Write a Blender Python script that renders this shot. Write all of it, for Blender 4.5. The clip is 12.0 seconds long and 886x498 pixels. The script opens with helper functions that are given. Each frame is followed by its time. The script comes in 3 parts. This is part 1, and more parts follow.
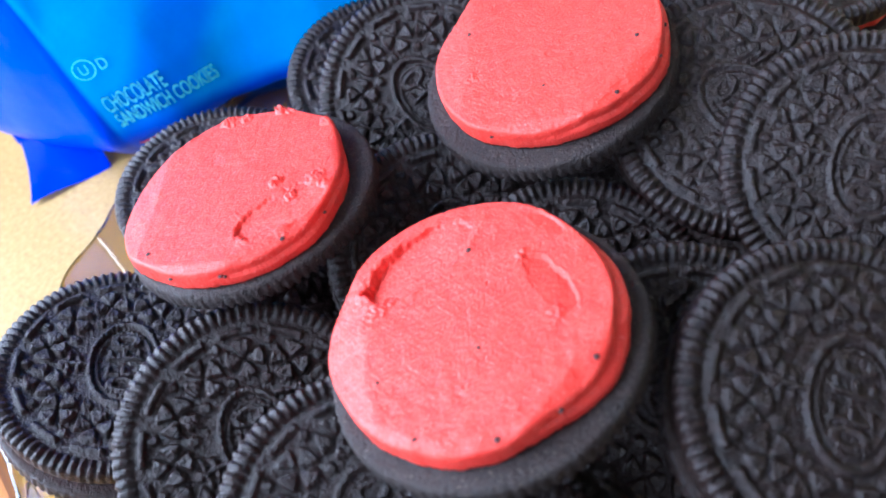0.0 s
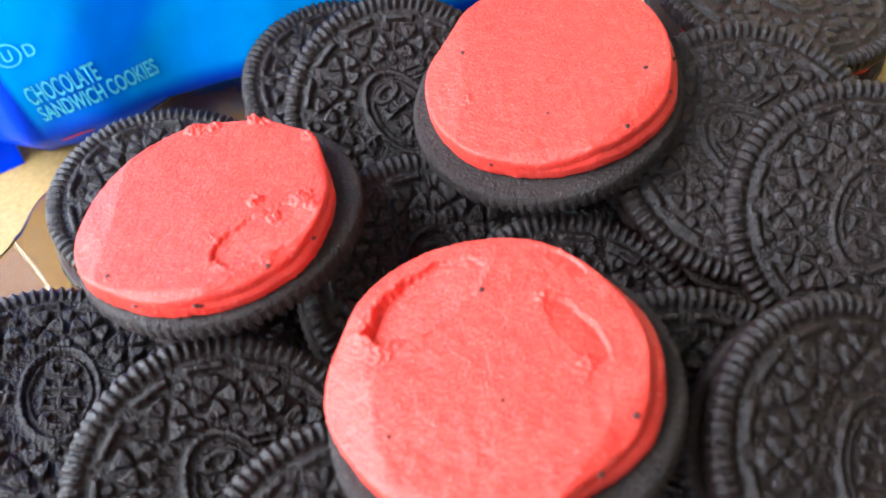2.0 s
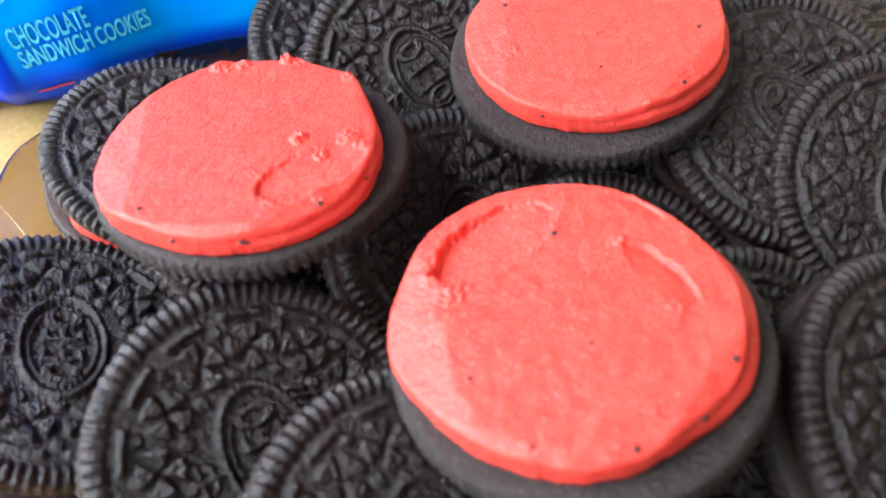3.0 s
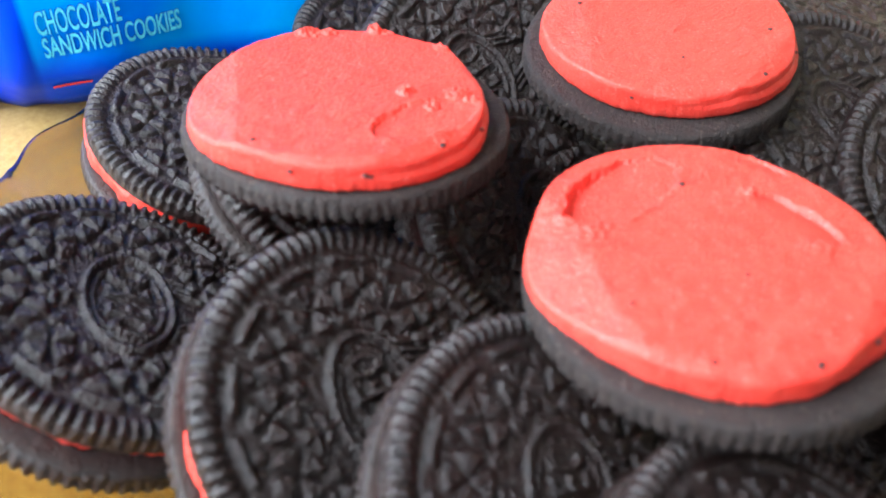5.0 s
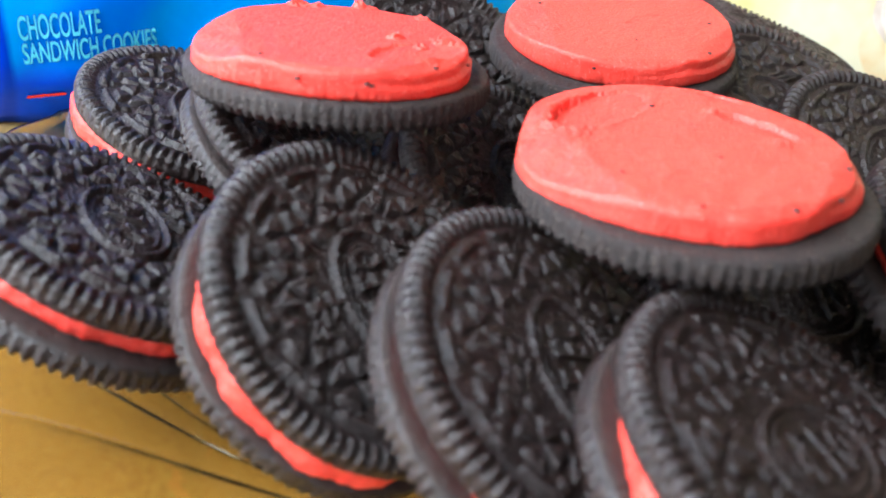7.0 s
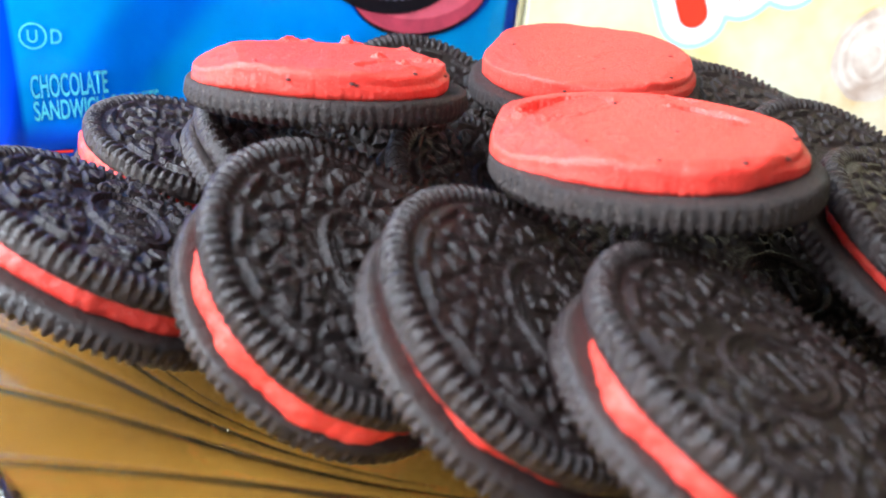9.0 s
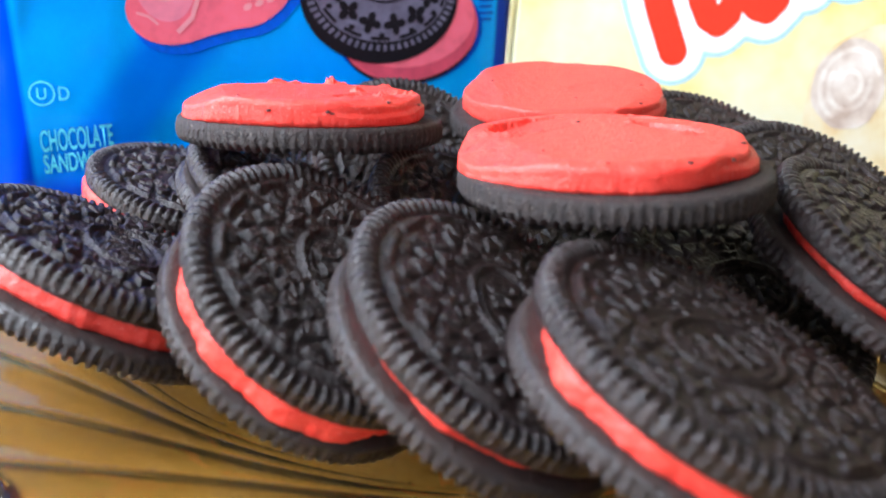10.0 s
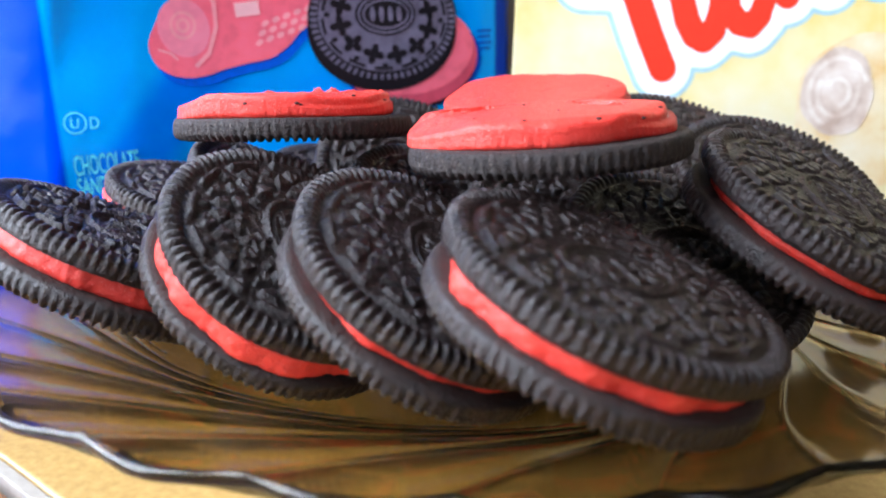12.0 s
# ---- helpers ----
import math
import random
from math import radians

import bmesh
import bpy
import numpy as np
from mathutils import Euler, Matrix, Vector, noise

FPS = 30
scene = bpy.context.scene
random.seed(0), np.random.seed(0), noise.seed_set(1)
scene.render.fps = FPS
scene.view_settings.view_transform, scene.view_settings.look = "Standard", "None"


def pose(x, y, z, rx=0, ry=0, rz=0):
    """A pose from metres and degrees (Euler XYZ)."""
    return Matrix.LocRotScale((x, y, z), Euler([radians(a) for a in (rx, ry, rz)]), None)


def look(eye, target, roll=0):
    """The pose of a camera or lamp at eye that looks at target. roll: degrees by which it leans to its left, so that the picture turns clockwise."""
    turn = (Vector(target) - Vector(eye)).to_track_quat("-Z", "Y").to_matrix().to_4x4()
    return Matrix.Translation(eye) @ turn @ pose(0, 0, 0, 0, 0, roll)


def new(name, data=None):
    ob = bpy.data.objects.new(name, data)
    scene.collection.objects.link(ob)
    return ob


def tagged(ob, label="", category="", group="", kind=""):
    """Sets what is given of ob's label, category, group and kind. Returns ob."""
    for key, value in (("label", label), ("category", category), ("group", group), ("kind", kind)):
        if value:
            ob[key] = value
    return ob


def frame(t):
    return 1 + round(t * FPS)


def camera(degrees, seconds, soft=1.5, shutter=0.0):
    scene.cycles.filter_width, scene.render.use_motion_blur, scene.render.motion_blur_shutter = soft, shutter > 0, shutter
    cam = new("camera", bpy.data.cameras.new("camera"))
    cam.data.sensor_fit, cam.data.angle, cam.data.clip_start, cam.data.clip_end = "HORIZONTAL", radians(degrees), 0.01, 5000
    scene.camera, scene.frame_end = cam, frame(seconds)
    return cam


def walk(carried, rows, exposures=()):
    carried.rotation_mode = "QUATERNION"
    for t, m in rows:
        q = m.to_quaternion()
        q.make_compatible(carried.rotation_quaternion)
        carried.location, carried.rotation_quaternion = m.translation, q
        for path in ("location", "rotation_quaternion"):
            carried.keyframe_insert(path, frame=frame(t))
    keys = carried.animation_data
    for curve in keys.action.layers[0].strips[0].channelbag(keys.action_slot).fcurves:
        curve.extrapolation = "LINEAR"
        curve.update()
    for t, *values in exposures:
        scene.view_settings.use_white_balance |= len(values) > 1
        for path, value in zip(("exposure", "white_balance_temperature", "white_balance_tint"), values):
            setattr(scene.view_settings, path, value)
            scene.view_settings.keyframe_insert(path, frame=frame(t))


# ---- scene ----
cam = camera(52.96, 12.0, soft=1.8)
cam.data.dof.use_dof, cam.data.dof.focus_distance, cam.data.dof.aperture_fstop = True, 0.150, 23.0
PATH = [
    (0, 0.03526, -0.08030, 0.13318, 40.951, 13.641, -0.790),
    (0.5, 0.03188, -0.07849, 0.13285, 40.707, 11.726, -1.682),
    (1, 0.02820, -0.07591, 0.13336, 40.830, 9.396, -2.570),
    (1.5, 0.02555, -0.07227, 0.13238, 40.328, 7.870, -3.372),
    (2, 0.01718, -0.06978, 0.13155, 40.678, 5.977, -4.122),
    (2.5, 0.00676, -0.06996, 0.12681, 41.082, 3.105, -5.194),
    (4.5, -0.02678, -0.07719, 0.10517, 47.674, -5.037, -9.310),
    (5, -0.03195, -0.07932, 0.10117, 50.098, -5.998, -9.889),
    (5.5, -0.03552, -0.08364, 0.09734, 51.937, -6.308, -10.923),
    (6, -0.03636, -0.08955, 0.09220, 55.359, -6.949, -12.467),
    (6.5, -0.04214, -0.09548, 0.08366, 58.418, -8.698, -13.893),
    (8.5, -0.04373, -0.11077, 0.07139, 66.601, -7.834, -15.576),
    (9, -0.04295, -0.11547, 0.06523, 68.843, -7.185, -15.222),
    (9.5, -0.03997, -0.12080, 0.06238, 71.198, -5.750, -15.118),
    (10, -0.03814, -0.12587, 0.06125, 73.000, -4.701, -14.522),
    (10.5, -0.03613, -0.13045, 0.05938, 74.351, -4.075, -14.282),
    (11, -0.03351, -0.13774, 0.05630, 76.126, -3.088, -13.357),
    (11.5, -0.02975, -0.14229, 0.05311, 77.381, -2.232, -12.025),
    (12, -0.02403, -0.14706, 0.05063, 77.293, -1.855, -10.588),
]

walk(cam, [(t, pose(x, y, z, rx, ry, rz)) for t, x, y, z, rx, ry, rz in PATH],
     exposures=[(0.0, 0.0, 5500, 17), (1.0, 0.0, 5800, 15), (2.5, 0.14, 6400, 10), (6.3, 0.18, 6400, 10), (8.7, 0.18, 6400, 12), (10.5, -0.1, 6300, 15), (12.0, -0.15, 6200, 17)])

# ---- world and light: daylight through one large window of a kitchen ----
world = bpy.data.worlds.new("sky")
scene.world = world
world.use_nodes = True
wn = world.node_tree.nodes
sky = wn.new("ShaderNodeTexSky")
sky.sky_type, sky.sun_disc, sky.sun_elevation, sky.sun_rotation = "NISHITA", False, radians(40), radians(250)
world.node_tree.links.new(sky.outputs[0], wn["Background"].inputs[0])
wn["Background"].inputs[1].default_value = 0.12

WIN_X, WIN_Y, WIN_Z, WIN_W, WIN_H = -0.40, 0.0, 0.25, 0.60, 0.44
lamp = bpy.data.lights.new("window_light", "AREA")
lamp.shape, lamp.size, lamp.size_y, lamp.energy, lamp.color = "RECTANGLE", WIN_H, WIN_W, 14.6, (0.78, 0.90, 1.0)
new("window_light", lamp).matrix_world = look((WIN_X + 0.02, WIN_Y, WIN_Z), (0.0, WIN_Y, WIN_Z - 0.23))

# a second, farther window behind the viewer
SOUTH_X, SOUTH_Y, SOUTH_Z, SOUTH_W, SOUTH_H = 0.0, -1.5, 0.80, 0.8, 0.9
lamp = bpy.data.lights.new("south_window_light", "AREA")
lamp.shape, lamp.size, lamp.size_y, lamp.energy, lamp.color = "RECTANGLE", SOUTH_W, SOUTH_H, 9.0, (0.86, 0.94, 1.0)
new("south_window_light", lamp).matrix_world = look((SOUTH_X, SOUTH_Y + 0.02, SOUTH_Z), (0.0, 0.0, 0.1))


# ---- materials ----
class Mat:
    """A node material with a few short ways to add nodes."""

    def __init__(self, name, rough=0.5, metal=0.0, spec=0.5):
        self.m = bpy.data.materials.new(name)
        self.m.use_nodes = True
        self.t = self.m.node_tree
        self.b = self.t.nodes["Principled BSDF"]
        self.b.inputs["Roughness"].default_value = rough
        self.b.inputs["Metallic"].default_value = metal
        self.b.inputs["Specular IOR Level"].default_value = spec
        self.co = self.t.nodes.new("ShaderNodeTexCoord").outputs["Object"]

    def link(self, a, b):
        self.t.links.new(a, b)

    def noise(self, scale, detail=4.0, rough=0.6):
        n = self.t.nodes.new("ShaderNodeTexNoise")
        n.inputs["Scale"].default_value, n.inputs["Detail"].default_value, n.inputs["Roughness"].default_value = scale, detail, rough
        self.link(self.co, n.inputs["Vector"])
        return n.outputs["Fac"]

    def ramp(self, fac, stops):
        r = self.t.nodes.new("ShaderNodeValToRGB")
        e = r.color_ramp.elements
        while len(e) < len(stops):
            e.new(0.5)
        for el, (p, c) in zip(e, stops):
            el.position, el.color = p, (*c, 1)
        self.link(fac, r.inputs[0])
        return r.outputs["Color"]

    def mix(self, fac, a, b, mode="MIX"):
        n = self.t.nodes.new("ShaderNodeMix")
        n.data_type, n.blend_type = "RGBA", mode
        for v, s in ((fac, n.inputs[0]), (a, n.inputs[6]), (b, n.inputs[7])):
            if isinstance(v, bpy.types.NodeSocket):
                self.link(v, s)
            elif isinstance(v, tuple):
                s.default_value = (*v, 1)
            else:
                s.default_value = v
        return n.outputs[2]

    def color(self, c):
        if isinstance(c, tuple):
            self.b.inputs["Base Color"].default_value = (*c, 1)
        else:
            self.link(c, self.b.inputs["Base Color"])
        return self

    def rough(self, fac, lo, hi):
        n = self.t.nodes.new("ShaderNodeMapRange")
        self.link(fac, n.inputs[0])
        n.inputs[3].default_value, n.inputs[4].default_value = lo, hi
        self.link(n.outputs[0], self.b.inputs["Roughness"])
        return self

    def bump(self, *pairs):
        last = None
        for fac, dist in pairs:
            n = self.t.nodes.new("ShaderNodeBump")
            n.inputs["Distance"].default_value = dist
            n.inputs["Strength"].default_value = 1.0
            self.link(fac, n.inputs["Height"])
            if last is not None:
                self.link(last, n.inputs["Normal"])
            last = n.outputs[0]
        self.link(last, self.b.inputs["Normal"])
        return self


def chocolate(name, dark, light, lo, hi, grain=0.00010, specks=0.73):
    m = Mat(name, spec=0.55)
    fine, mid, big = m.noise(2600, 3), m.noise(650, 5), m.noise(120, 3)
    base = m.ramp(mid, [(0.3, dark), (0.72, light)])
    speck = m.ramp(m.noise(2300, 1, 0.4), [(specks, (0, 0, 0)), (specks + 0.06, (1, 1, 1))])
    base = m.mix(speck, base, (0.12, 0.085, 0.066))
    m.color(m.mix(m.ramp(big, [(0.35, (0.75, 0.75, 0.75)), (0.7, (1.15, 1.12, 1.1))]), (0, 0, 0), base))
    m.rough(mid, lo, hi)
    m.bump((mid, 0.00055), (fine, grain * 1.5))
    return m.m


COCOA = chocolate("dark_cocoa_wafer", (0.0078, 0.0036, 0.0034), (0.0260, 0.0112, 0.0090), 0.20, 0.46)
COCOA_INSIDE = chocolate("brown_cocoa_inside", (0.016, 0.0072, 0.0052), (0.044, 0.020, 0.014), 0.6, 0.85, 0.00028, 0.70)
COCOA_FLAT = chocolate("matt_cocoa_wafer", (0.0120, 0.0058, 0.0048), (0.034, 0.0160, 0.0120), 0.5, 0.8, 0.00028, 0.66)


def cream_material():
    m = Mat("red_cream", rough=0.5, spec=0.35)
    mid, big, fine = m.noise(420, 5), m.noise(70, 3), m.noise(2200, 3)
    c = m.ramp(mid, [(0.3, (0.76, 0.040, 0.027)), (0.7, (0.85, 0.067, 0.046))])
    pale = m.ramp(m.noise(2600, 2, 0.5), [(0.62, (0, 0, 0)), (0.72, (1, 1, 1))])
    m.color(m.mix(pale, c, (0.88, 0.165, 0.14)))
    m.b.inputs["Subsurface Weight"].default_value = 0.25
    m.b.inputs["Subsurface Radius"].default_value = (0.0025, 0.0008, 0.0006)
    m.b.inputs["Subsurface Scale"].default_value = 1.0
    m.rough(mid, 0.34, 0.58)
    m.bump((big, 0.0004), (mid, 0.00034), (fine, 0.00017))
    return m.m


CREAM = cream_material()
SPECK = Mat("cocoa_crumb", rough=0.7).color((0.05, 0.012, 0.01)).m


def plain(name, c, rough=0.4, grain=600, amount=0.12, bump=0.0):
    m = Mat(name, rough=rough, spec=0.15 if name.endswith("ink") else 0.5)
    n = m.noise(grain, 3)
    m.color(m.ramp(n, [(0.3, tuple(v * (1 - amount) for v in c)), (0.7, tuple(v * (1 + amount) for v in c))]))
    if bump:
        m.bump((n, bump))
    return m.m


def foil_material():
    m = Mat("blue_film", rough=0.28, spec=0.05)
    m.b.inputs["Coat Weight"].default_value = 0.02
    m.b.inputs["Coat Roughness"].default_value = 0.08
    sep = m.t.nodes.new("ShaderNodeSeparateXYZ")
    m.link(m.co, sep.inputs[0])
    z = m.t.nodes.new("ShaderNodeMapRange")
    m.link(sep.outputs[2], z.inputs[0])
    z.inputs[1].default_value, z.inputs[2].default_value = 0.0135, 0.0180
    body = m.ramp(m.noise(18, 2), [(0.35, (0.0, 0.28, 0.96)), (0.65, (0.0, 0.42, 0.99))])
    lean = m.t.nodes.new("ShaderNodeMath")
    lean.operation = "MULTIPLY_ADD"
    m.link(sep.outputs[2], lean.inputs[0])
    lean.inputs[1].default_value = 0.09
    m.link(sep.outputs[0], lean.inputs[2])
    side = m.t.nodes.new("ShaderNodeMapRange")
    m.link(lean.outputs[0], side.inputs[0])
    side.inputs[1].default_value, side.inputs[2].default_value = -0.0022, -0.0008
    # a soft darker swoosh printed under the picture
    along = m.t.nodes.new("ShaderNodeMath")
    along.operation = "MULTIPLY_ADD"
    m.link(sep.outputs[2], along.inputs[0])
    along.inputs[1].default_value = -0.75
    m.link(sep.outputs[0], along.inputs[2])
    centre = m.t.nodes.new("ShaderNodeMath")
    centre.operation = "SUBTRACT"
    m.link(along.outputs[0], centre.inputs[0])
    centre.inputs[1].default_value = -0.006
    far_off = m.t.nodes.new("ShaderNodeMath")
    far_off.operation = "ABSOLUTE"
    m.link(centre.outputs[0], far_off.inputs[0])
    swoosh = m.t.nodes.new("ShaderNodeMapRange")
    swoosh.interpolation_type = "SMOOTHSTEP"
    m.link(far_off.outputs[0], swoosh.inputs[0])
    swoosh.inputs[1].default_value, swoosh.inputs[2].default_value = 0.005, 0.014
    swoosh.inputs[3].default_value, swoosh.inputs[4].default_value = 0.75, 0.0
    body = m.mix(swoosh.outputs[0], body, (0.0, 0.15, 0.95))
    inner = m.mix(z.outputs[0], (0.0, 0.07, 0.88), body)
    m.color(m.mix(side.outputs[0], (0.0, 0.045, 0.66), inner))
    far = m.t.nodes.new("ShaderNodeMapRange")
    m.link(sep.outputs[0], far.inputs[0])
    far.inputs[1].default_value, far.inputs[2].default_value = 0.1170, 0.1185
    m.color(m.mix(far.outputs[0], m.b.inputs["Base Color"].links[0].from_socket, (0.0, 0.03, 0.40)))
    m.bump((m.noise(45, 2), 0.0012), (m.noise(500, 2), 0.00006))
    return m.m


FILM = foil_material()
INK_CYAN = plain("cyan_ink", (0.09, 0.68, 0.93), 0.35)
INK_NAVY = plain("navy_ink", (0.0, 0.07, 0.55), 0.35)
INK_DEEP = plain("deep_blue_ink", (0.0, 0.12, 0.80), 0.35)
INK_PINK = plain("pink_ink", (0.99, 0.17, 0.25), 0.3, 200, 0.12)
INK_PINK_LIGHT = plain("pale_pink_ink", (0.98, 0.37, 0.43), 0.3, 200, 0.1)
INK_ROSY = plain("rosy_ink", (0.98, 0.28, 0.40), 0.3, 200, 0.1)
INK_BLUSH = plain("blush_ink", (0.98, 0.55, 0.60), 0.3, 200, 0.06)
INK_ROSE = plain("rose_ink", (0.72, 0.09, 0.15), 0.3, 200, 0.15)
INK_BLACK = plain("black_ink", (0.012, 0.010, 0.014), 0.35)
INK_GREY = plain("lilac_grey_ink", (0.15, 0.135, 0.20), 0.35, 300, 0.25)
INK_RED = plain("red_ink", (0.82, 0.045, 0.02), 0.35, 300, 0.05)
INK_WHITE = plain("white_ink", (0.86, 0.90, 0.90), 0.4, 300, 0.04)
INK_ICE = plain("ice_blue_ink", (0.42, 0.66, 0.74), 0.4, 300, 0.08)


def cake_ink(name, stops):
    m = Mat(name, rough=0.4)
    n = m.noise(85, 5, 0.55)
    m.color(m.ramp(n, stops))
    return m.m


INK_CAKE = cake_ink("cake_ink", [(0.3, (0.74, 0.46, 0.16)), (0.5, (0.80, 0.66, 0.40)), (0.7, (0.84, 0.76, 0.58))])
INK_CAKE_LIGHT = cake_ink("cake_filling_ink", [(0.36, (0.52, 0.38, 0.30)), (0.5, (0.70, 0.58, 0.49)), (0.64, (0.84, 0.77, 0.70))])
INK_SWIRL = cake_ink("swirl_ink", [(0.36, (0.60, 0.46, 0.37)), (0.5, (0.80, 0.72, 0.64)), (0.64, (0.88, 0.83, 0.77))])


def card_material():
    m = Mat("yellow_card", rough=0.42)
    n = m.noise(26, 4)
    m.color(m.ramp(n, [(0.30, (0.80, 0.60, 0.15)), (0.46, (0.80, 0.70, 0.36)), (0.62, (0.81, 0.75, 0.54))]))
    return m.m


CARD = card_material()


def table_material():
    m = Mat("speckled_laminate", rough=0.38)
    a, b, c = m.noise(700, 6, 0.7), m.noise(1500, 2), m.noise(14, 3)
    base = m.ramp(a, [(0.3, (0.24, 0.125, 0.036)), (0.5, (0.36, 0.225, 0.072)), (0.68, (0.46, 0.32, 0.130))])
    base = m.mix(m.ramp(b, [(0.66, (0, 0, 0)), (0.74, (1, 1, 1))]), base, (0.24, 0.13, 0.05))
    m.color(m.mix(0.25, base, m.ramp(c, [(0.3, (0.29, 0.17, 0.05)), (0.7, (0.45, 0.31, 0.125))])))
    m.bump((a, 0.00004))
    return m.m


TABLE = table_material()


def oak_material():
    m = Mat("orange_oak", rough=0.35)
    grain = m.t.nodes.new("ShaderNodeTexNoise")
    stretch = m.t.nodes.new("ShaderNodeMapping")
    stretch.inputs["Scale"].default_value = (420, 14, 420)
    m.link(m.co, stretch.inputs["Vector"])
    m.link(stretch.outputs[0], grain.inputs["Vector"])
    grain.inputs["Scale"].default_value, grain.inputs["Detail"].default_value = 1.0, 5.0
    m.color(m.ramp(grain.outputs["Fac"], [(0.3, (0.30, 0.10, 0.022)), (0.5, (0.45, 0.17, 0.04)), (0.7, (0.56, 0.24, 0.065))]))
    m.bump((grain.outputs["Fac"], 0.0001))
    return m.m


OAK = oak_material()
JOINT = plain("grey_seam", (0.30, 0.27, 0.24), 0.6)


def glass_material():
    m = Mat("amber_glass", rough=0.10, spec=0.5)
    m.color((0.49, 0.375, 0.185))
    m.b.inputs["Transmission Weight"].default_value = 1.0
    m.b.inputs["IOR"].default_value = 1.48
    return m.m


GLASS = glass_material()
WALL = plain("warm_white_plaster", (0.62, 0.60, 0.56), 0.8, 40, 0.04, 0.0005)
# dark colour chosen for two unseen walls, to weaken fill and reflections
WALL_DARK = plain("dark_unseen_plaster", (0.15, 0.115, 0.085), 0.8, 40, 0.06, 0.0005)
FLOOR = plain("brown_floor", (0.25, 0.17, 0.11), 0.5, 12, 0.2)
PAINT = plain("white_paint", (0.8, 0.8, 0.78), 0.4, 60, 0.03)


# ---- mesh helpers ----
def mesh_from(name, verts, faces, material, smooth=True):
    me = bpy.data.meshes.new(name)
    me.from_pydata([tuple(v) for v in verts], [], faces)
    if smooth:
        me.polygons.foreach_set("use_smooth", [True] * len(me.polygons))
    me.materials.append(material)
    me.update()
    return me


def child(name, me, parent, m=None, label=""):
    ob = new(name, me)
    ob.parent = parent
    if m is not None:
        ob.matrix_local = m
    if label:
        ob["label"] = label
    return ob


def thing(name, m, label, category, group="", kind=""):
    ob = new(name)
    ob.empty_display_size = 0.01
    ob.matrix_world = m
    return tagged(ob, label, category, group, kind)


def box_mesh(name, lo, hi, material, bevel=0.0):
    bm = bmesh.new()
    bmesh.ops.create_cube(bm, size=1.0)
    for v in bm.verts:
        for i in range(3):
            v.co[i] = lo[i] if v.co[i] < 0 else hi[i]
    if bevel:
        bmesh.ops.bevel(bm, geom=bm.edges[:], offset=bevel, segments=3, affect="EDGES", profile=0.5)
    me = bpy.data.meshes.new(name)
    bm.to_mesh(me)
    bm.free()
    me.materials.append(material)
    return me


def rings_mesh(name, radius, height, material, close_top=False, close_bottom=False, twist=0.0):
    """A surface from arrays [ring, segment] of radius and height, round the z axis; twist turns each ring."""
    n, s = radius.shape
    th = np.linspace(0, 2 * np.pi, s, endpoint=False)
    th = th[None, :] + np.asarray(twist).reshape(-1, 1)
    x, y = radius * np.cos(th), radius * np.sin(th)
    v = np.stack([x, y, height], -1).reshape(-1, 3)
    i, j = np.meshgrid(np.arange(n - 1), np.arange(s), indexing="ij")
    k = (j + 1) % s
    f = np.stack([i * s + j, (i + 1) * s + j, (i + 1) * s + k, i * s + k], -1).reshape(-1, 4).tolist()
    if close_top:
        f.append(list(range(s)))
    if close_bottom:
        f.append(list(range((n - 1) * s, n * s))[::-1])
    return mesh_from(name, v, f, material)


def step(a, lo, hi):
    t = np.clip((a - lo) / (hi - lo), 0, 1)
    return t * t * (3 - 2 * t)


def band(a, lo, hi, soft):
    return step(a, lo - soft, lo + soft) * (1 - step(a, hi - soft, hi + soft))


def lumps(x, y, size, seed):
    """Smooth random relief from sines at several angles, about -1 to 1."""
    rng = np.random.RandomState(seed)
    h = np.zeros_like(x)
    for _ in range(14):
        a, p, k = rng.uniform(0, 6.28), rng.uniform(0, 6.28), rng.uniform(0.6, 1.7) * 2 * np.pi / size
        h += np.sin(k * (x * np.cos(a) + y * np.sin(a)) + p)
    return h / 5.0


# ---- cookies: all sizes of the wafers in millimetres, turned into metres at the end ----
TEETH = 88
SEGS = TEETH * 6


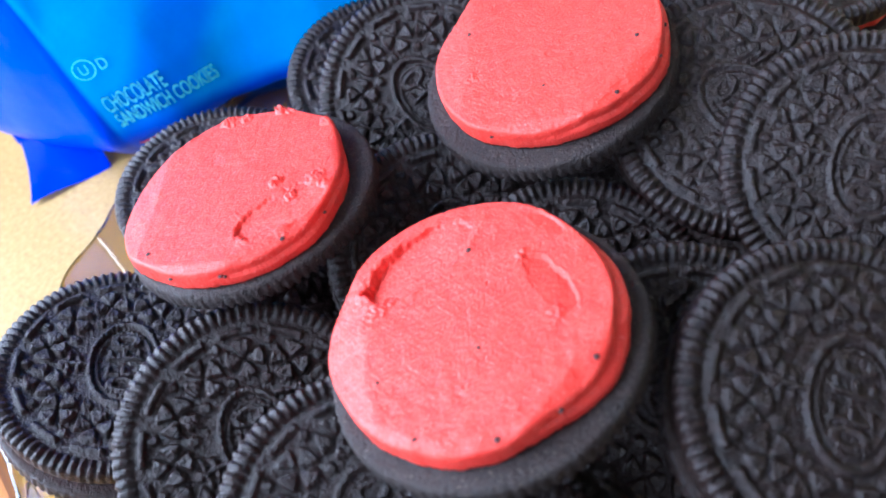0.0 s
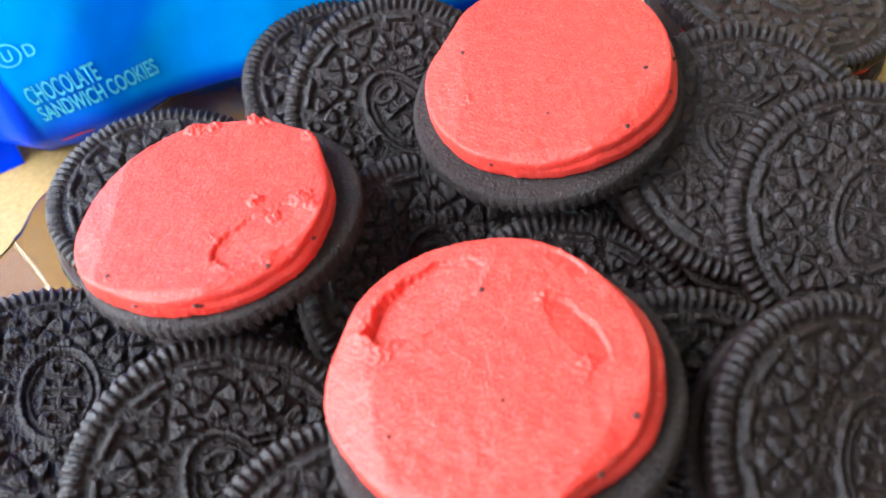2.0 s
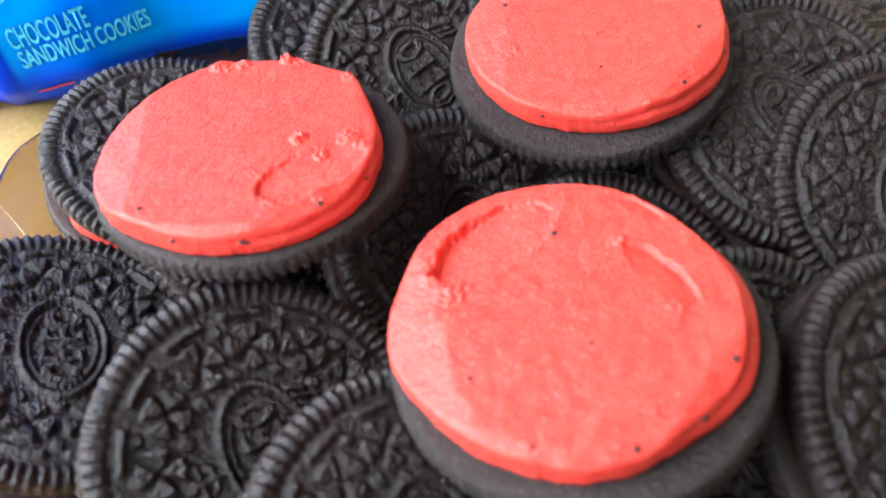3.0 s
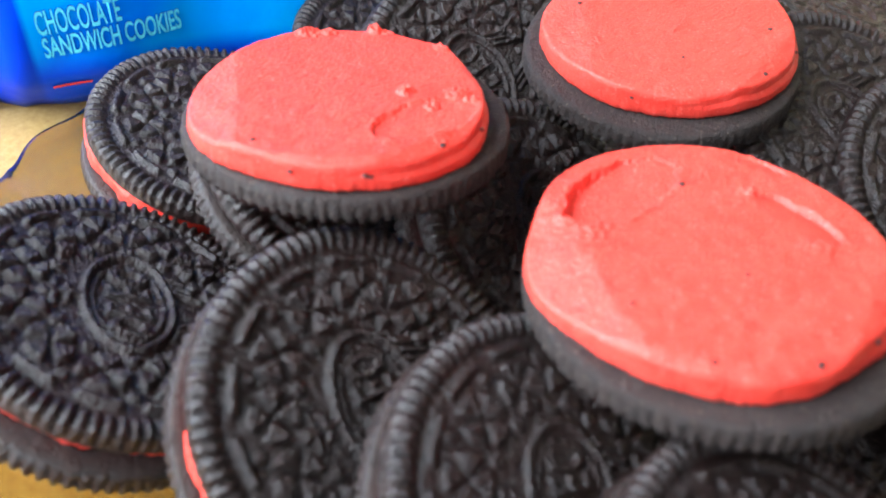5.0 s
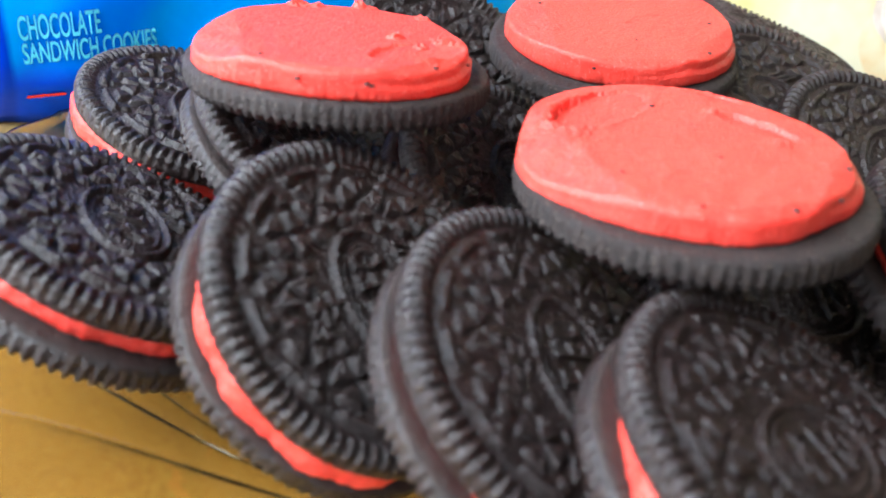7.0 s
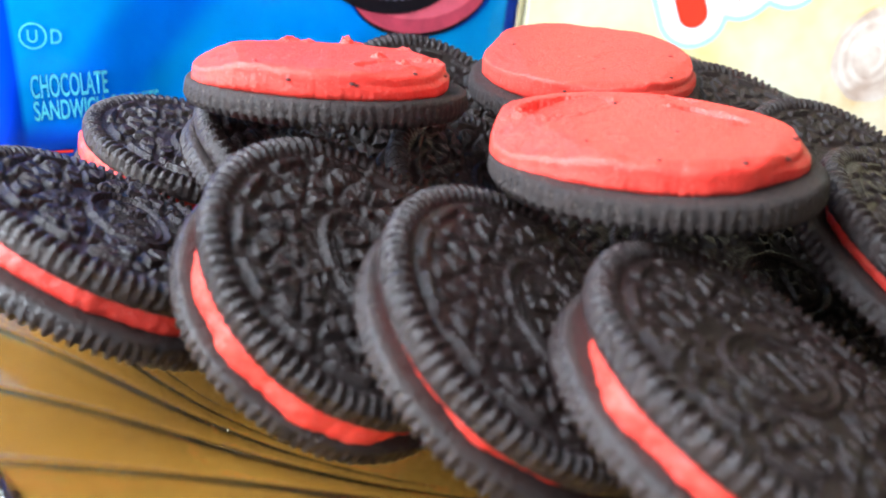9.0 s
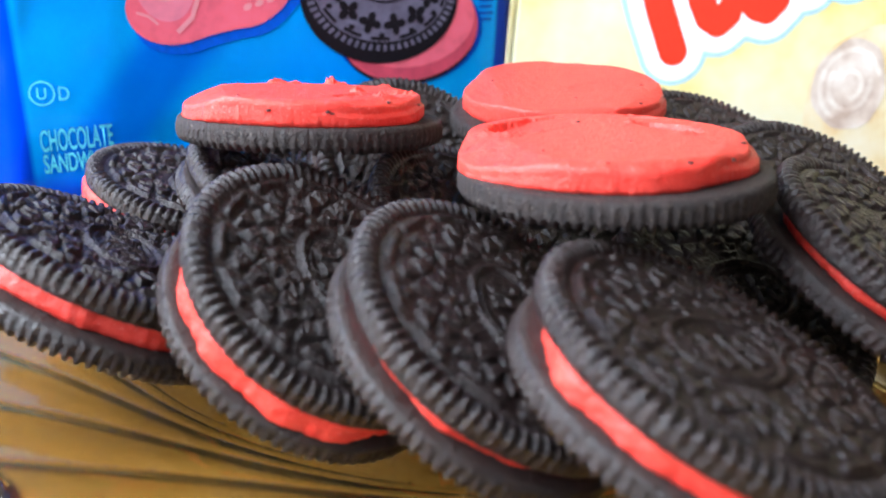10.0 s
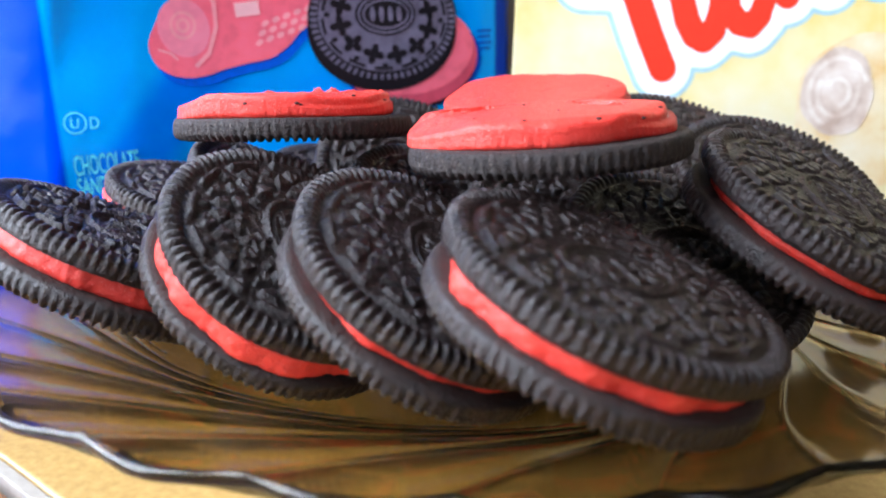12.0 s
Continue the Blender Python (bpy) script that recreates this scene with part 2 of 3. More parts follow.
def relief(x, y, seed):
    """The stamped pattern of a wafer's face: oval medallion with rings and bars, florets, dashes."""
    r, th = np.hypot(x, y), np.arctan2(y, x)
    h = np.zeros_like(x)
    e = np.hypot(x / 9.0, y / 6.0)
    clear = step(e, 1.03, 1.10)
    h = np.maximum(h, 0.80 * band(e, 0.89, 1.01, 0.03))
    h = np.maximum(h, 0.50 * band(e, 0.72, 0.78, 0.025))
    for bx in (-4.6, 4.6):
        q = np.hypot((x - bx) / 1.55, y / 2.7)
        h = np.maximum(h, 0.6 * band(q, 0.52, 0.98, 0.10))
    for bx in (-1.75, 1.75):
        h = np.maximum(h, 0.6 * band(np.abs(x - bx + 0.75), -1, 0.36, 0.14) * band(np.abs(y), -1, 2.9, 0.2))
        for by in (-2.4, 0.0, 2.4):
            h = np.maximum(h, 0.6 * band(np.abs(y - by), -1, 0.36, 0.14) * band(np.abs(x - bx), -1, 1.0, 0.2))
    h = np.maximum(h, 0.6 * band(np.abs(x), -1, 0.4, 0.15) * band(y, 6.0, 10.4, 0.2))
    for by, bw in ((7.6, 1.7), (9.2, 2.5)):
        h = np.maximum(h, 0.6 * band(np.abs(y - by), -1, 0.38, 0.15) * band(np.abs(x), -1, bw, 0.2))
    for side in (-1, 1):
        for k, length in enumerate((2.6, 2.0, 1.4)):
            u, v = side * x - 3.0 - 1.25 * k, -y - 7.3 + 0.55 * k
            h = np.maximum(h, 0.6 * band(np.abs(u + 0.35 * v), -1, 0.33, 0.13) * band(np.abs(v), -1, length, 0.2) * clear)
    for k in range(12):
        a = (k + 0.5) * math.pi / 6
        u = (x * math.cos(a) + y * math.sin(a)) - 13.3
        v = -x * math.sin(a) + y * math.cos(a)
        q, p = np.hypot(u, v), np.arctan2(v, u)
        turn = np.abs((p + math.pi / 4) % (math.pi / 2) - math.pi / 4)
        petal = band(q, 0.55, 3.0, 0.16) * (1 - step(turn, 0.48, 0.60)) * clear
        h = np.maximum(h, petal * (0.62 + 0.10 * q))
        a = k * math.pi / 6
        for rr, size in ((10.1, 0.85), (16.1, 0.75)):
            d = np.hypot(x - rr * math.cos(a), y - rr * math.sin(a))
            h = np.maximum(h, 0.6 * (1 - step(d, size - 0.2, size + 0.2)) * clear)
    dash = band(np.abs(((th * 14 / (2 * np.pi)) % 1) - 0.5), -1, 0.34, 0.03)
    h = np.maximum(h, 0.85 * band(r, 17.2, 18.2, 0.16) * dash)
    worn = 0.85 + 0.15 * lumps(x, y, 9.0, seed)
    return 1.4 * h * worn + 0.075 * lumps(x, y, 1.7, seed + 1) + 0.075 * lumps(x, y, 0.8, seed + 2)


def wafer_mesh(name, seed, face=True, material=None, thick=4.0, depth=1.0):
    """A wafer with its stamped face up; its outer top edge is at z = 0, its flat side at -thick."""
    th = np.linspace(0, 2 * np.pi, SEGS, endpoint=False)
    tooth = 0.5 + 0.5 * np.cos(th * TEETH + 0.25 * np.sin(3 * th + seed))
    tooth = step(tooth, 0.18, 0.72)
    rim = [(18.75, -0.75, 0.0), (19.15, -0.8, 0.1), (19.5, -0.25, 0.5), (20.2, 0.05, 0.85), (21.0, 0.0, 0.95), (21.6, -0.25, 0.95), (22.0, -0.7, 0.85)]
    wall = [(22.2, -1.3, 0.8), (22.2, -1.9, 0.62), (22.15, -2.5, 0.4), (22.05, -3.1, 0.2), (21.85, -3.6, 0.08), (21.45, -3.9, 0.0), (20.8, -4.0, 0.0), (15.0, -4.0, 0.0)]
    rad, hei = [], []
    if face:
        for r in np.concatenate([[0.05], np.arange(0.4, 18.7, 0.28)]):
            x, y = r * np.cos(th), r * np.sin(th)
            rad.append(np.full(SEGS, r))
            hei.append(-0.75 + 0.45 * (1 - depth) + depth * relief(x, y, seed))
    else:
        rad.append(np.full(SEGS, 0.05))
        hei.append(np.full(SEGS, -0.75))
    for r, z, d in rim:
        rad.append(np.full(SEGS, r))
        hei.append(z - 0.75 * d * (1 - tooth))
    for r, z, d in wall:
        z = z * thick / 4.0
        rad.append(r - 0.42 * d * (1 - tooth))
        hei.append(np.full(SEGS, z))
    rad, hei = np.array(rad), np.array(hei)
    x, y = rad * np.cos(th), rad * np.sin(th)
    edge = step(rad, 18.9, 20.5)
    wob = 1 + 0.004 * np.sin(2 * th + seed) + 0.003 * np.sin(5 * th + 2 * seed)
    rad = rad * (1 + edge * (wob - 1)) + edge * (0.06 * lumps(x * 2 + hei, y * 2 - hei, 2.2, seed + 5) + 0.035 * lumps(x + 2 * hei, y + 2 * hei, 0.8, seed + 8))
    hei = hei + edge * (0.05 * lumps(x, y, 1.6, seed + 6) + 0.045 * lumps(x, y, 0.7, seed + 7))
    me = rings_mesh(name, rad / 1000, hei / 1000, material or COCOA, close_bottom=True)
    if material is None:
        me.materials.append(COCOA_INSIDE)
        for p in me.polygons[(len(rad) - 4) * SEGS:]:
            p.material_index = 1
    return me


TOPS = [wafer_mesh("wafer_top", 11 * k + 3) for k in range(4)]
WORN = [wafer_mesh("wafer_worn", 13 * k + 4, depth=0.6) for k in range(3)]
UNDERS = [wafer_mesh("wafer_under", 17 * k + 5, face=False) for k in range(2)]
FLATS = [wafer_mesh("wafer_flat", 29 * k + 7, face=False, material=COCOA_FLAT) for k in range(3)]


def filling_mesh(name, seed, gap, radius, lean):
    """The cream between two wafers, with an uneven bulging edge; its top is at z = 0."""
    s = 240
    th = np.linspace(0, 2 * np.pi, s, endpoint=False)
    rng = np.random.RandomState(seed)
    wav = sum(rng.uniform(0.1, 0.35) * np.sin(k * th + rng.uniform(0, 6.28)) for k in (2, 3, 5, 8, 13))
    torn = sum(rng.uniform(0.01, 0.05) * np.sin(k * th + rng.uniform(0, 6.28)) for k in (21, 29, 37, 46, 58, 71))
    rad, hei = [np.full(s, 0.05)], [np.full(s, 0.05)]
    for k in range(9):
        u = k / 8
        bulge = math.sin(math.pi * u) * 0.45 + 0.12 * math.sin(7 * u + seed)
        rad.append(radius + wav + bulge + lean * np.cos(th) + torn * (0.5 + u) + 0.05 * np.sin(40 * th + 9 * u))
        hei.append(np.full(s, 0.05 - u * (gap + 0.1)) + 0.05 * np.sin(17 * th + seed) * math.sin(math.pi * u))
    return rings_mesh(name, np.array(rad) / 1000, np.array(hei) / 1000, CREAM, close_bottom=True)


def frame_on(c, n, spin):
    """The pose with its z axis along n at the place c, turned by spin degrees about it."""
    turn = Vector((0, 0, 1)).rotation_difference(Vector(n)).to_matrix().to_4x4()
    return Matrix.Translation(c) @ turn @ pose(0, 0, 0, 0, 0, spin)


def sandwich(k, c, n, total, spin, label, radius=19.6, shift=(0.3, -1.3)):
    """A sandwich cookie; c is the middle of the top wafer's upper edge circle."""
    gap = total - 8.0
    local = frame_on(c, n, spin).to_3x3().transposed() @ Vector((shift[0], shift[1], 0))
    cookie = thing("sandwich_cookie", frame_on(c, n, spin), label, "cookie", "cookies on the plate")
    child("wafer", WORN[k % 3] if k in (2, 3, 11, 12, 13, 14) else TOPS[k % 4], cookie)
    child("cream_filling", filling_mesh("filling", 31 * k + 2, gap, radius, 0.4), cookie, pose(local.x / 1000, local.y / 1000, -0.004), "smooth red cream")
    child("wafer", UNDERS[k % 2], cookie, pose(local.x / 4000, local.y / 4000, -total / 1000, 180, 0, 37 * k))
    return cookie


# place of the upper edge circle, its normal, thickness in mm, spin, label, radius and shift of the cream in mm
SANDWICHES = [
    ((-0.0489, 0.0084, 0.0191), (0.395, 0.050, 0.917), 11.5, 97, "dark chocolate sandwich cookie with red cream, lying at the plate edge", 18.7, (-0.4, -0.6)),
    ((-0.0191, -0.0132, 0.0217), (0.365, -0.432, 0.825), 11.8, 118, "dark chocolate sandwich cookie with red cream, leaning in a fan", 20.0, (0.0, -1.4)),
    ((-0.0001, -0.0288, 0.0222), (0.356, -0.356, 0.864), 10.0, 100, "dark chocolate sandwich cookie leaning on its neighbour in the fan", 19.0, (0.5, -1.2)),
    ((0.0174, -0.0480, 0.0254), (0.283, -0.214, 0.935), 10.7, 20, "dark chocolate sandwich cookie with thick red cream at the front", 19.3, (-0.9, -1.0)),
    ((-0.0196, 0.0334, 0.0208), (0.473, -0.164, 0.865), 9.3, 200, "dark chocolate sandwich cookie with cream set back from its edge", 16.5, (2.0, 0.5)),
    ((-0.0369, 0.0503, 0.0194), (0.200, -0.089, 0.976), 11.5, 60, "dark chocolate sandwich cookie with red cream, beside the blue bag", 19.8, (-1.4, -0.6)),
    ((0.0115, 0.0213, 0.0199), (0.327, -0.411, 0.851), 11.1, 95, "dark chocolate sandwich cookie in the middle of the pile", 18.0, (0.0, 0.0)),
    ((0.0076, 0.0592, 0.0233), (0.145, -0.707, 0.692), 11.1, 127, "dark chocolate sandwich cookie leaning on the cookie behind it", 18.6, (0.0, 0.0)),
    ((-0.0032, 0.0778, 0.0183), (0.176, -0.250, 0.952), 11.1, 0, "dark chocolate sandwich cookie lying flat near the blue bag", 18.6, (0.0, 0.0)),
    ((0.0312, 0.0053, 0.0186), (0.203, -0.442, 0.874), 11.1, 45, "dark chocolate sandwich cookie half hidden under the opened ones", 18.0, (0.0, 0.0)),
    ((0.0445, -0.0130, 0.0194), (0.150, -0.490, 0.860), 11.1, 10, "dark chocolate sandwich cookie wedged under an opened one", 17.0, (0.0, 0.0)),
    ((0.0628, -0.0235, 0.0296), (0.300, -0.340, 0.891), 10.2, 72, "dark chocolate sandwich cookie with thin red cream, leaning on the pile", 18.3, (0.2, -0.9)),
    ((0.0626, 0.0296, 0.0326), (0.079, -0.443, 0.893), 11.1, 135, "dark chocolate sandwich cookie with worn stamped face", 18.4, (0.0, 0.0)),
    ((0.0777, 0.0167, 0.0274), (0.061, -0.521, 0.851), 11.1, 65, "dark chocolate sandwich cookie leaning at the side of the pile", 18.6, (0.0, 0.0)),
    ((0.0774, 0.0651, 0.0372), (0.189, -0.056, 0.980), 11.1, 120, "dark chocolate sandwich cookie in front of the yellow box", 19.4, (1.2, -0.6)),
    ((0.0390, 0.0430, 0.0165), (0.030, -0.100, 0.990), 11.1, 15, "dark chocolate sandwich cookie lying flat under the others", 18.5, (0.0, 0.0)),
]
for k, (c, n, total, spin, label, radius, shift) in enumerate(SANDWICHES):
    sandwich(k, c, n, total, spin, label, radius, shift)


# ---- opened cookies: a wafer with its flat side up and the whole cream on it ----
def cream_mesh(name, seed, radius, height, dents=(), cuts=(), scoops=(), lips=(), shelf=(0.0, -40)):
    """Cream on an opened wafer, in mm. dents: (angle, half width, amount) of the outline; cuts: (angle, distance, slope)
    of planes that slice the edge off; scoops: (x, y, half length, half width, angle, depth, angle of the deep side);
    lips: (x, y, size, height) of raised crumbs; shelf: how far a lower tier stands out, and on which side."""
    s = 560
    th = np.linspace(0, 2 * np.pi, s, endpoint=False)
    rng = np.random.RandomState(seed)
    out = radius + sum(rng.uniform(0.3, 1.0) * 0.10 * np.sin(k * th + rng.uniform(0, 6.28)) for k in (4, 5, 7, 11))
    for a, w, amount in dents:
        off = (np.degrees(th) - a + 180) % 360 - 180
        out = out + amount * np.exp(-(off / w) ** 2)
    rough = 0.04 * np.sin(23 * th + seed) + 0.07 * lumps(radius * np.cos(th), radius * np.sin(th), 1.7, seed + 12) + 0.05 * lumps(radius * np.cos(th), radius * np.sin(th), 0.8, seed + 13)
    ledge = np.clip(2.2 * np.cos(th - radians(shelf[1])) - 1.2, 0, 1) * shelf[0]
    rad, hei, top = [], [], []
    for u in np.concatenate([[0.003], np.linspace(0.010, 0.985, 140)]):
        rad.append(out * u)
        hei.append(np.full(s, height))
        top.append(1.0)
    for u, z in ((0.996, 0.985), (1.004, 0.94), (1.008, 0.86), (1.010, 0.77), (1.009, 0.70), (1.009, 0.66), (1.010, 0.60), (1.011, 0.53), (1.012, 0.42), (1.012, 0.30), (1.008, 0.17), (0.99, 0.05), (0.97, -0.03)):
        tier = float(step(np.array(0.70 - z), 0.0, 0.10))
        rad.append(out * u + ledge * tier + rough * (0.15 + 1.3 * (1 - z) ** 2))
        hei.append(np.full(s, height * z) + 0.07 * np.sin(4 * th + 5 * z) * (0.1 < z < 0.9))
        top.append(max(0.0, z) ** 0.5)
    rad, hei, top = np.array(rad), np.array(hei), np.array(top)[:, None]
    x, y = rad * np.cos(th), rad * np.sin(th)
    drop = np.zeros_like(x)
    for a, dist, slope in cuts:
        a = radians(a)
        over = x * math.cos(a) + y * math.sin(a) - dist + 0.25 * lumps(x, y, 7, seed + 9) + 0.03 * lumps(x, y, 1.6, seed + 10)
        drop += slope * 0.5 * (over + np.sqrt(over * over + 0.12))
    for sx, sy, la, lb, a, depth, deep in scoops:
        a, deep = radians(a), radians(deep)
        u, v = (x - sx) * math.cos(a) + (y - sy) * math.sin(a), -(x - sx) * math.sin(a) + (y - sy) * math.cos(a)
        e = np.hypot(u / la, v / lb) + 0.07 * lumps(x, y, 4.5, seed + 4) + 0.03 * lumps(x, y, 1.4, seed + 5)
        side = ((x - sx) * math.cos(deep) + (y - sy) * math.sin(deep)) / math.hypot(la * math.cos(deep - a), lb * math.sin(deep - a))
        tilt = np.clip(0.55 + 0.5 * side, 0.15, 1.05)
        drop += depth * (1 - step(e, 0.90, 1.0)) * tilt
        drop -= 0.18 * depth * np.exp(-((e - 1.07) / 0.06) ** 2) * tilt * (0.4 + 0.6 * lumps(x, y, 2.4, seed + 8))
    for lx, ly, size, up in lips:
        q = np.hypot(x - lx, y - ly) / size + 0.26 * lumps(x, y, 1.7, seed + 3)
        flake = 0.65 + 0.35 * lumps(x * 1.6 + y, y * 1.2 - x, 1.5, seed + 14)
        drop -= up * np.clip(1.15 * (1 - q), 0, 1) ** 0.6 * np.clip(flake, 0.1, 1.3)
    pits = np.clip(lumps(x, y, 1.3, seed + 20) - 0.75, 0, 1) * (0.5 + 0.5 * lumps(x, y, 9, seed + 21))
    hei = hei - drop * top
    hei = np.maximum(hei, -0.1) + top * (0.030 * lumps((x + 0.5 * y) * 0.16, y - 0.5 * x, 1.2, seed + 6) + 0.022 * lumps(x, y, 0.9, seed + 7) + 0.025 * lumps(x, y, 3.1, seed) + 0.05 * lumps(x, y, 13, seed + 1) - 0.16 * pits)
    return rings_mesh(name, rad / 1000, hei / 1000, CREAM, close_bottom=True)


def crumb_mesh(size, seed):
    bm = bmesh.new()
    bmesh.ops.create_icosphere(bm, subdivisions=2, radius=size)
    for v in bm.verts:
        v.co *= 1 + 0.35 * noise.noise(v.co * (1.2 / size) + Vector((seed, 0, 0)))
        v.co.z *= 0.5
    me = bpy.data.meshes.new("crumb")
    bm.to_mesh(me)
    bm.free()
    me.materials.append(SPECK)
    return me


CRUMBS = [crumb_mesh(0.00044, 1), crumb_mesh(0.00034, 5)]


def opened(k, c, n, label, cream, at, crumbs):
    cookie = thing("opened_cookie", frame_on(c, n, 0), label, "cookie", "opened cookies on top")
    child("wafer", FLATS[k], cookie, pose(0, 0, -0.004, 180, 0, 40 * k), "matt dark cocoa wafer, flat side up")
    child("cream", cream, cookie, pose(at[0] / 1000, at[1] / 1000, 0), "thick red cream with scraped patches")
    top = np.array([v.co for v in cream.vertices]) + np.array([at[0] / 1000, at[1] / 1000, 0])
    for i, (x, y, z) in enumerate(crumbs):
        near = top[np.argmin(np.sum((top - np.array([x, y, z]) / 1000) ** 2, axis=1))]
        child("crumb", CRUMBS[i % 2], cookie, pose(near[0], near[1], near[2]), "dark cocoa crumb")
    return cookie


opened(0, (0.0185, -0.0119, 0.0379), (-0.098, 0.018, 0.995), "opened chocolate cookie with thick red cream, scooped in two places",
       cream_mesh("cream_front", 3, 19.9, 4.0, dents=((216, 32, -1.0), (182, 16, 0.7), (30, 20, -0.7), (100, 30, 0.4), (-58, 14, -0.5)),
                  cuts=((187, 13.9, 0.40), (238, 17.6, 0.40), (-88, 17.8, 0.42), (-44, 17.6, 0.45)),
                  scoops=((-6.2, 11.6, 9.2, 4.6, 32, 1.9, 205), (12.0, 2.6, 6.0, 2.2, -63, 0.85, 25), (12.5, 13.0, 3.2, 1.2, -50, 0.4, 40)),
                  lips=((-12.4, 4.4, 1.9, 0.6), (-14.6, 7.2, 1.3, 0.3), (8.6, 8.2, 1.4, 0.55), (12.4, -2.6, 1.5, 0.4), (12.6, 16.0, 0.9, 0.5), (-16.5, 8.2, 0.9, 0.4)), shelf=(1.4, -12)),
       (-1.5, 1.3), ((-0.3, 12.5, 4.3), (0.5, -4.2, 4.6), (14.9, -8.9, 4.3), (-8.0, -15.5, 3.9), (2.1, -17.4, 3.6), (-13.2, -6.4, 4.4), (10.5, -15.6, 2.8)))
opened(1, (-0.0201, 0.0250, 0.0373), (-0.036, 0.065, 0.997), "opened chocolate cookie with red cream sliced flat and torn edge",
       cream_mesh("cream_left", 8, 19.2, 4.1, dents=((131, 22, -1.6), (36, 10, 1.0), (-40, 25, 0.6), (85, 20, -0.5)),
                  cuts=((181, 13.0, 0.34), (-60, 17.6, 0.5), (-100, 17.5, 0.40), (5, 18.2, 0.4)),
                  scoops=((10.6, -9.0, 8.2, 4.1, 30, 0.9, 262),),
                  lips=((-3.0, 17.8, 1.9, 0.9), (0.4, 17.6, 1.4, 0.6), (7.0, 17.6, 1.2, 2.1), (8.9, 17.2, 1.3, 0.9), (16.2, 11.4, 1.4, 0.6), (8.8, -2.3, 1.4, 1.0), (11.7, -5.9, 1.2, 0.7), (15.5, -3.0, 1.8, 0.7), (17.2, -4.9, 1.1, 0.6), (11.0, -13.6, 1.6, 0.5), (5.1, -14.9, 1.1, 0.4), (2.8, -8.6, 1.0, 0.35)), shelf=(0.7, -40)),
       (-1.5, -1.3), ((-0.1, -19.9, 2.1), (0.6, -20.2, 1.9), (9.8, -16.5, 3.5), (15.9, -11.6, 2.4), (-8.0, -18.2, 2.4), (3.6, -16.1, 3.8), (-12.6, -14.6, 2.6)))
opened(2, (0.0320, 0.0429, 0.0379), (-0.125, -0.119, 0.985), "opened chocolate cookie with smooth red cream",
       cream_mesh("cream_back", 14, 19.6, 4.6, dents=((143, 18, -1.0), (-28, 20, 0.6), (90, 30, 0.4)),
                  cuts=((171, 13.3, 0.22), (-48, 17.4, 0.45), (-100, 17.8, 0.45), (60, 17.6, 0.3)),
                  scoops=((6.0, -3.0, 6.0, 2.0, 10, 0.2, 260),), lips=((-12.8, -4.4, 1.2, 0.35), (3.0, -1.8, 1.0, 0.2), (10.0, -4.2, 0.9, 0.2)), shelf=(0.8, -45)),
       (0.6, 1.4), ((-11.9, 7.8, 4.4), (-0.4, -9.1, 4.6), (10.5, -14.2, 3.4), (17.6, -8.4, 3.0), (15.6, -4.6, 3.8), (-10.0, -15.0, 3.0), (19.3, -2.5, 2.4)))


# ---- plate: thin amber glass with swirling flutes and a scalloped rim ----
PLATE = (0.013, 0.0262)


def plate_mesh():
    s, flutes = 1040, 26
    th = np.linspace(0, 2 * np.pi, s, endpoint=False)
    knots = ((0, -2.2), (50, -2.2), (56, -1.7), (62, -0.9), (72, 0.8), (84, 3.1), (91, 4.6), (95, 5.4))
    radii = np.concatenate([[0.5, 15, 30, 42, 50, 54, 57], np.arange(59, 94.6, 0.9), [95.0]])
    heights = np.interp(radii, [k[0] for k in knots], [k[1] for k in knots])
    rad, hei, twist = [], [], []
    ridge = (1 - np.abs(np.sin(th * flutes / 2))) ** 5
    hollow = 0.5 + 0.5 * np.cos(th * flutes)
    for r, z in zip(radii, heights):
        amp = float(step(np.array(r), 58, 70))
        twist.append(radians(480.0 / max(r - 54.0, 7.0)) - radians(169.3))
        rad.append(r * (1 - 0.022 * (r / 95.0) ** 8 * hollow))
        hei.append(z + amp * (0.4 * ridge + 0.18 * hollow - 0.2))
    for out, down in ((0.35, 0.7), (-0.3, 0.8)):
        rad.append(rad[-1] + out)
        hei.append(hei[-1] - down)
        twist.append(twist[-1])
    for r, z, w in list(zip(radii, heights, twist))[::-1][3:]:
        rad.append(np.full(s, r))
        hei.append(np.full(s, z - 2.0))
        twist.append(w)
    return rings_mesh("plate", np.array(rad) / 1000, np.array(hei) / 1000, GLASS, twist=np.array(twist))


plate = new("glass_plate", plate_mesh())
plate.location = (PLATE[0], PLATE[1], 0)
plate.visible_shadow = False
tagged(plate, "amber glass plate with swirling flutes and scalloped rim under the cookies", "plate")

# ---- table ----
TABLE_Z = -0.006
EDGE = pose(-0.0585, -0.0285, TABLE_Z, 0, 0, 37.7)
table = tagged(new("tabletop", box_mesh("tabletop", (0, -0.7, -0.04), (0.9, 0.5, 0), TABLE, 0.0008)), "tan speckled laminate tabletop with wooden edging", "table", kind="structure")
table.matrix_world = EDGE
child("joint", box_mesh("joint", (-0.0022, -0.7, -0.04), (-0.0002, 0.5, -0.0003), JOINT, 0.0002), table, None, "grey seam beside the wooden edging")
child("edging", box_mesh("edging", (-0.034, -0.7, -0.04), (-0.0024, 0.5, 0), OAK, 0.004), table, None, "orange oak edging")

# ---- blue bag of cookies, standing on the table ----
BAG = pose(-0.071, 0.0855, TABLE_Z, 0, 0, 17)
BAG_H = 0.150


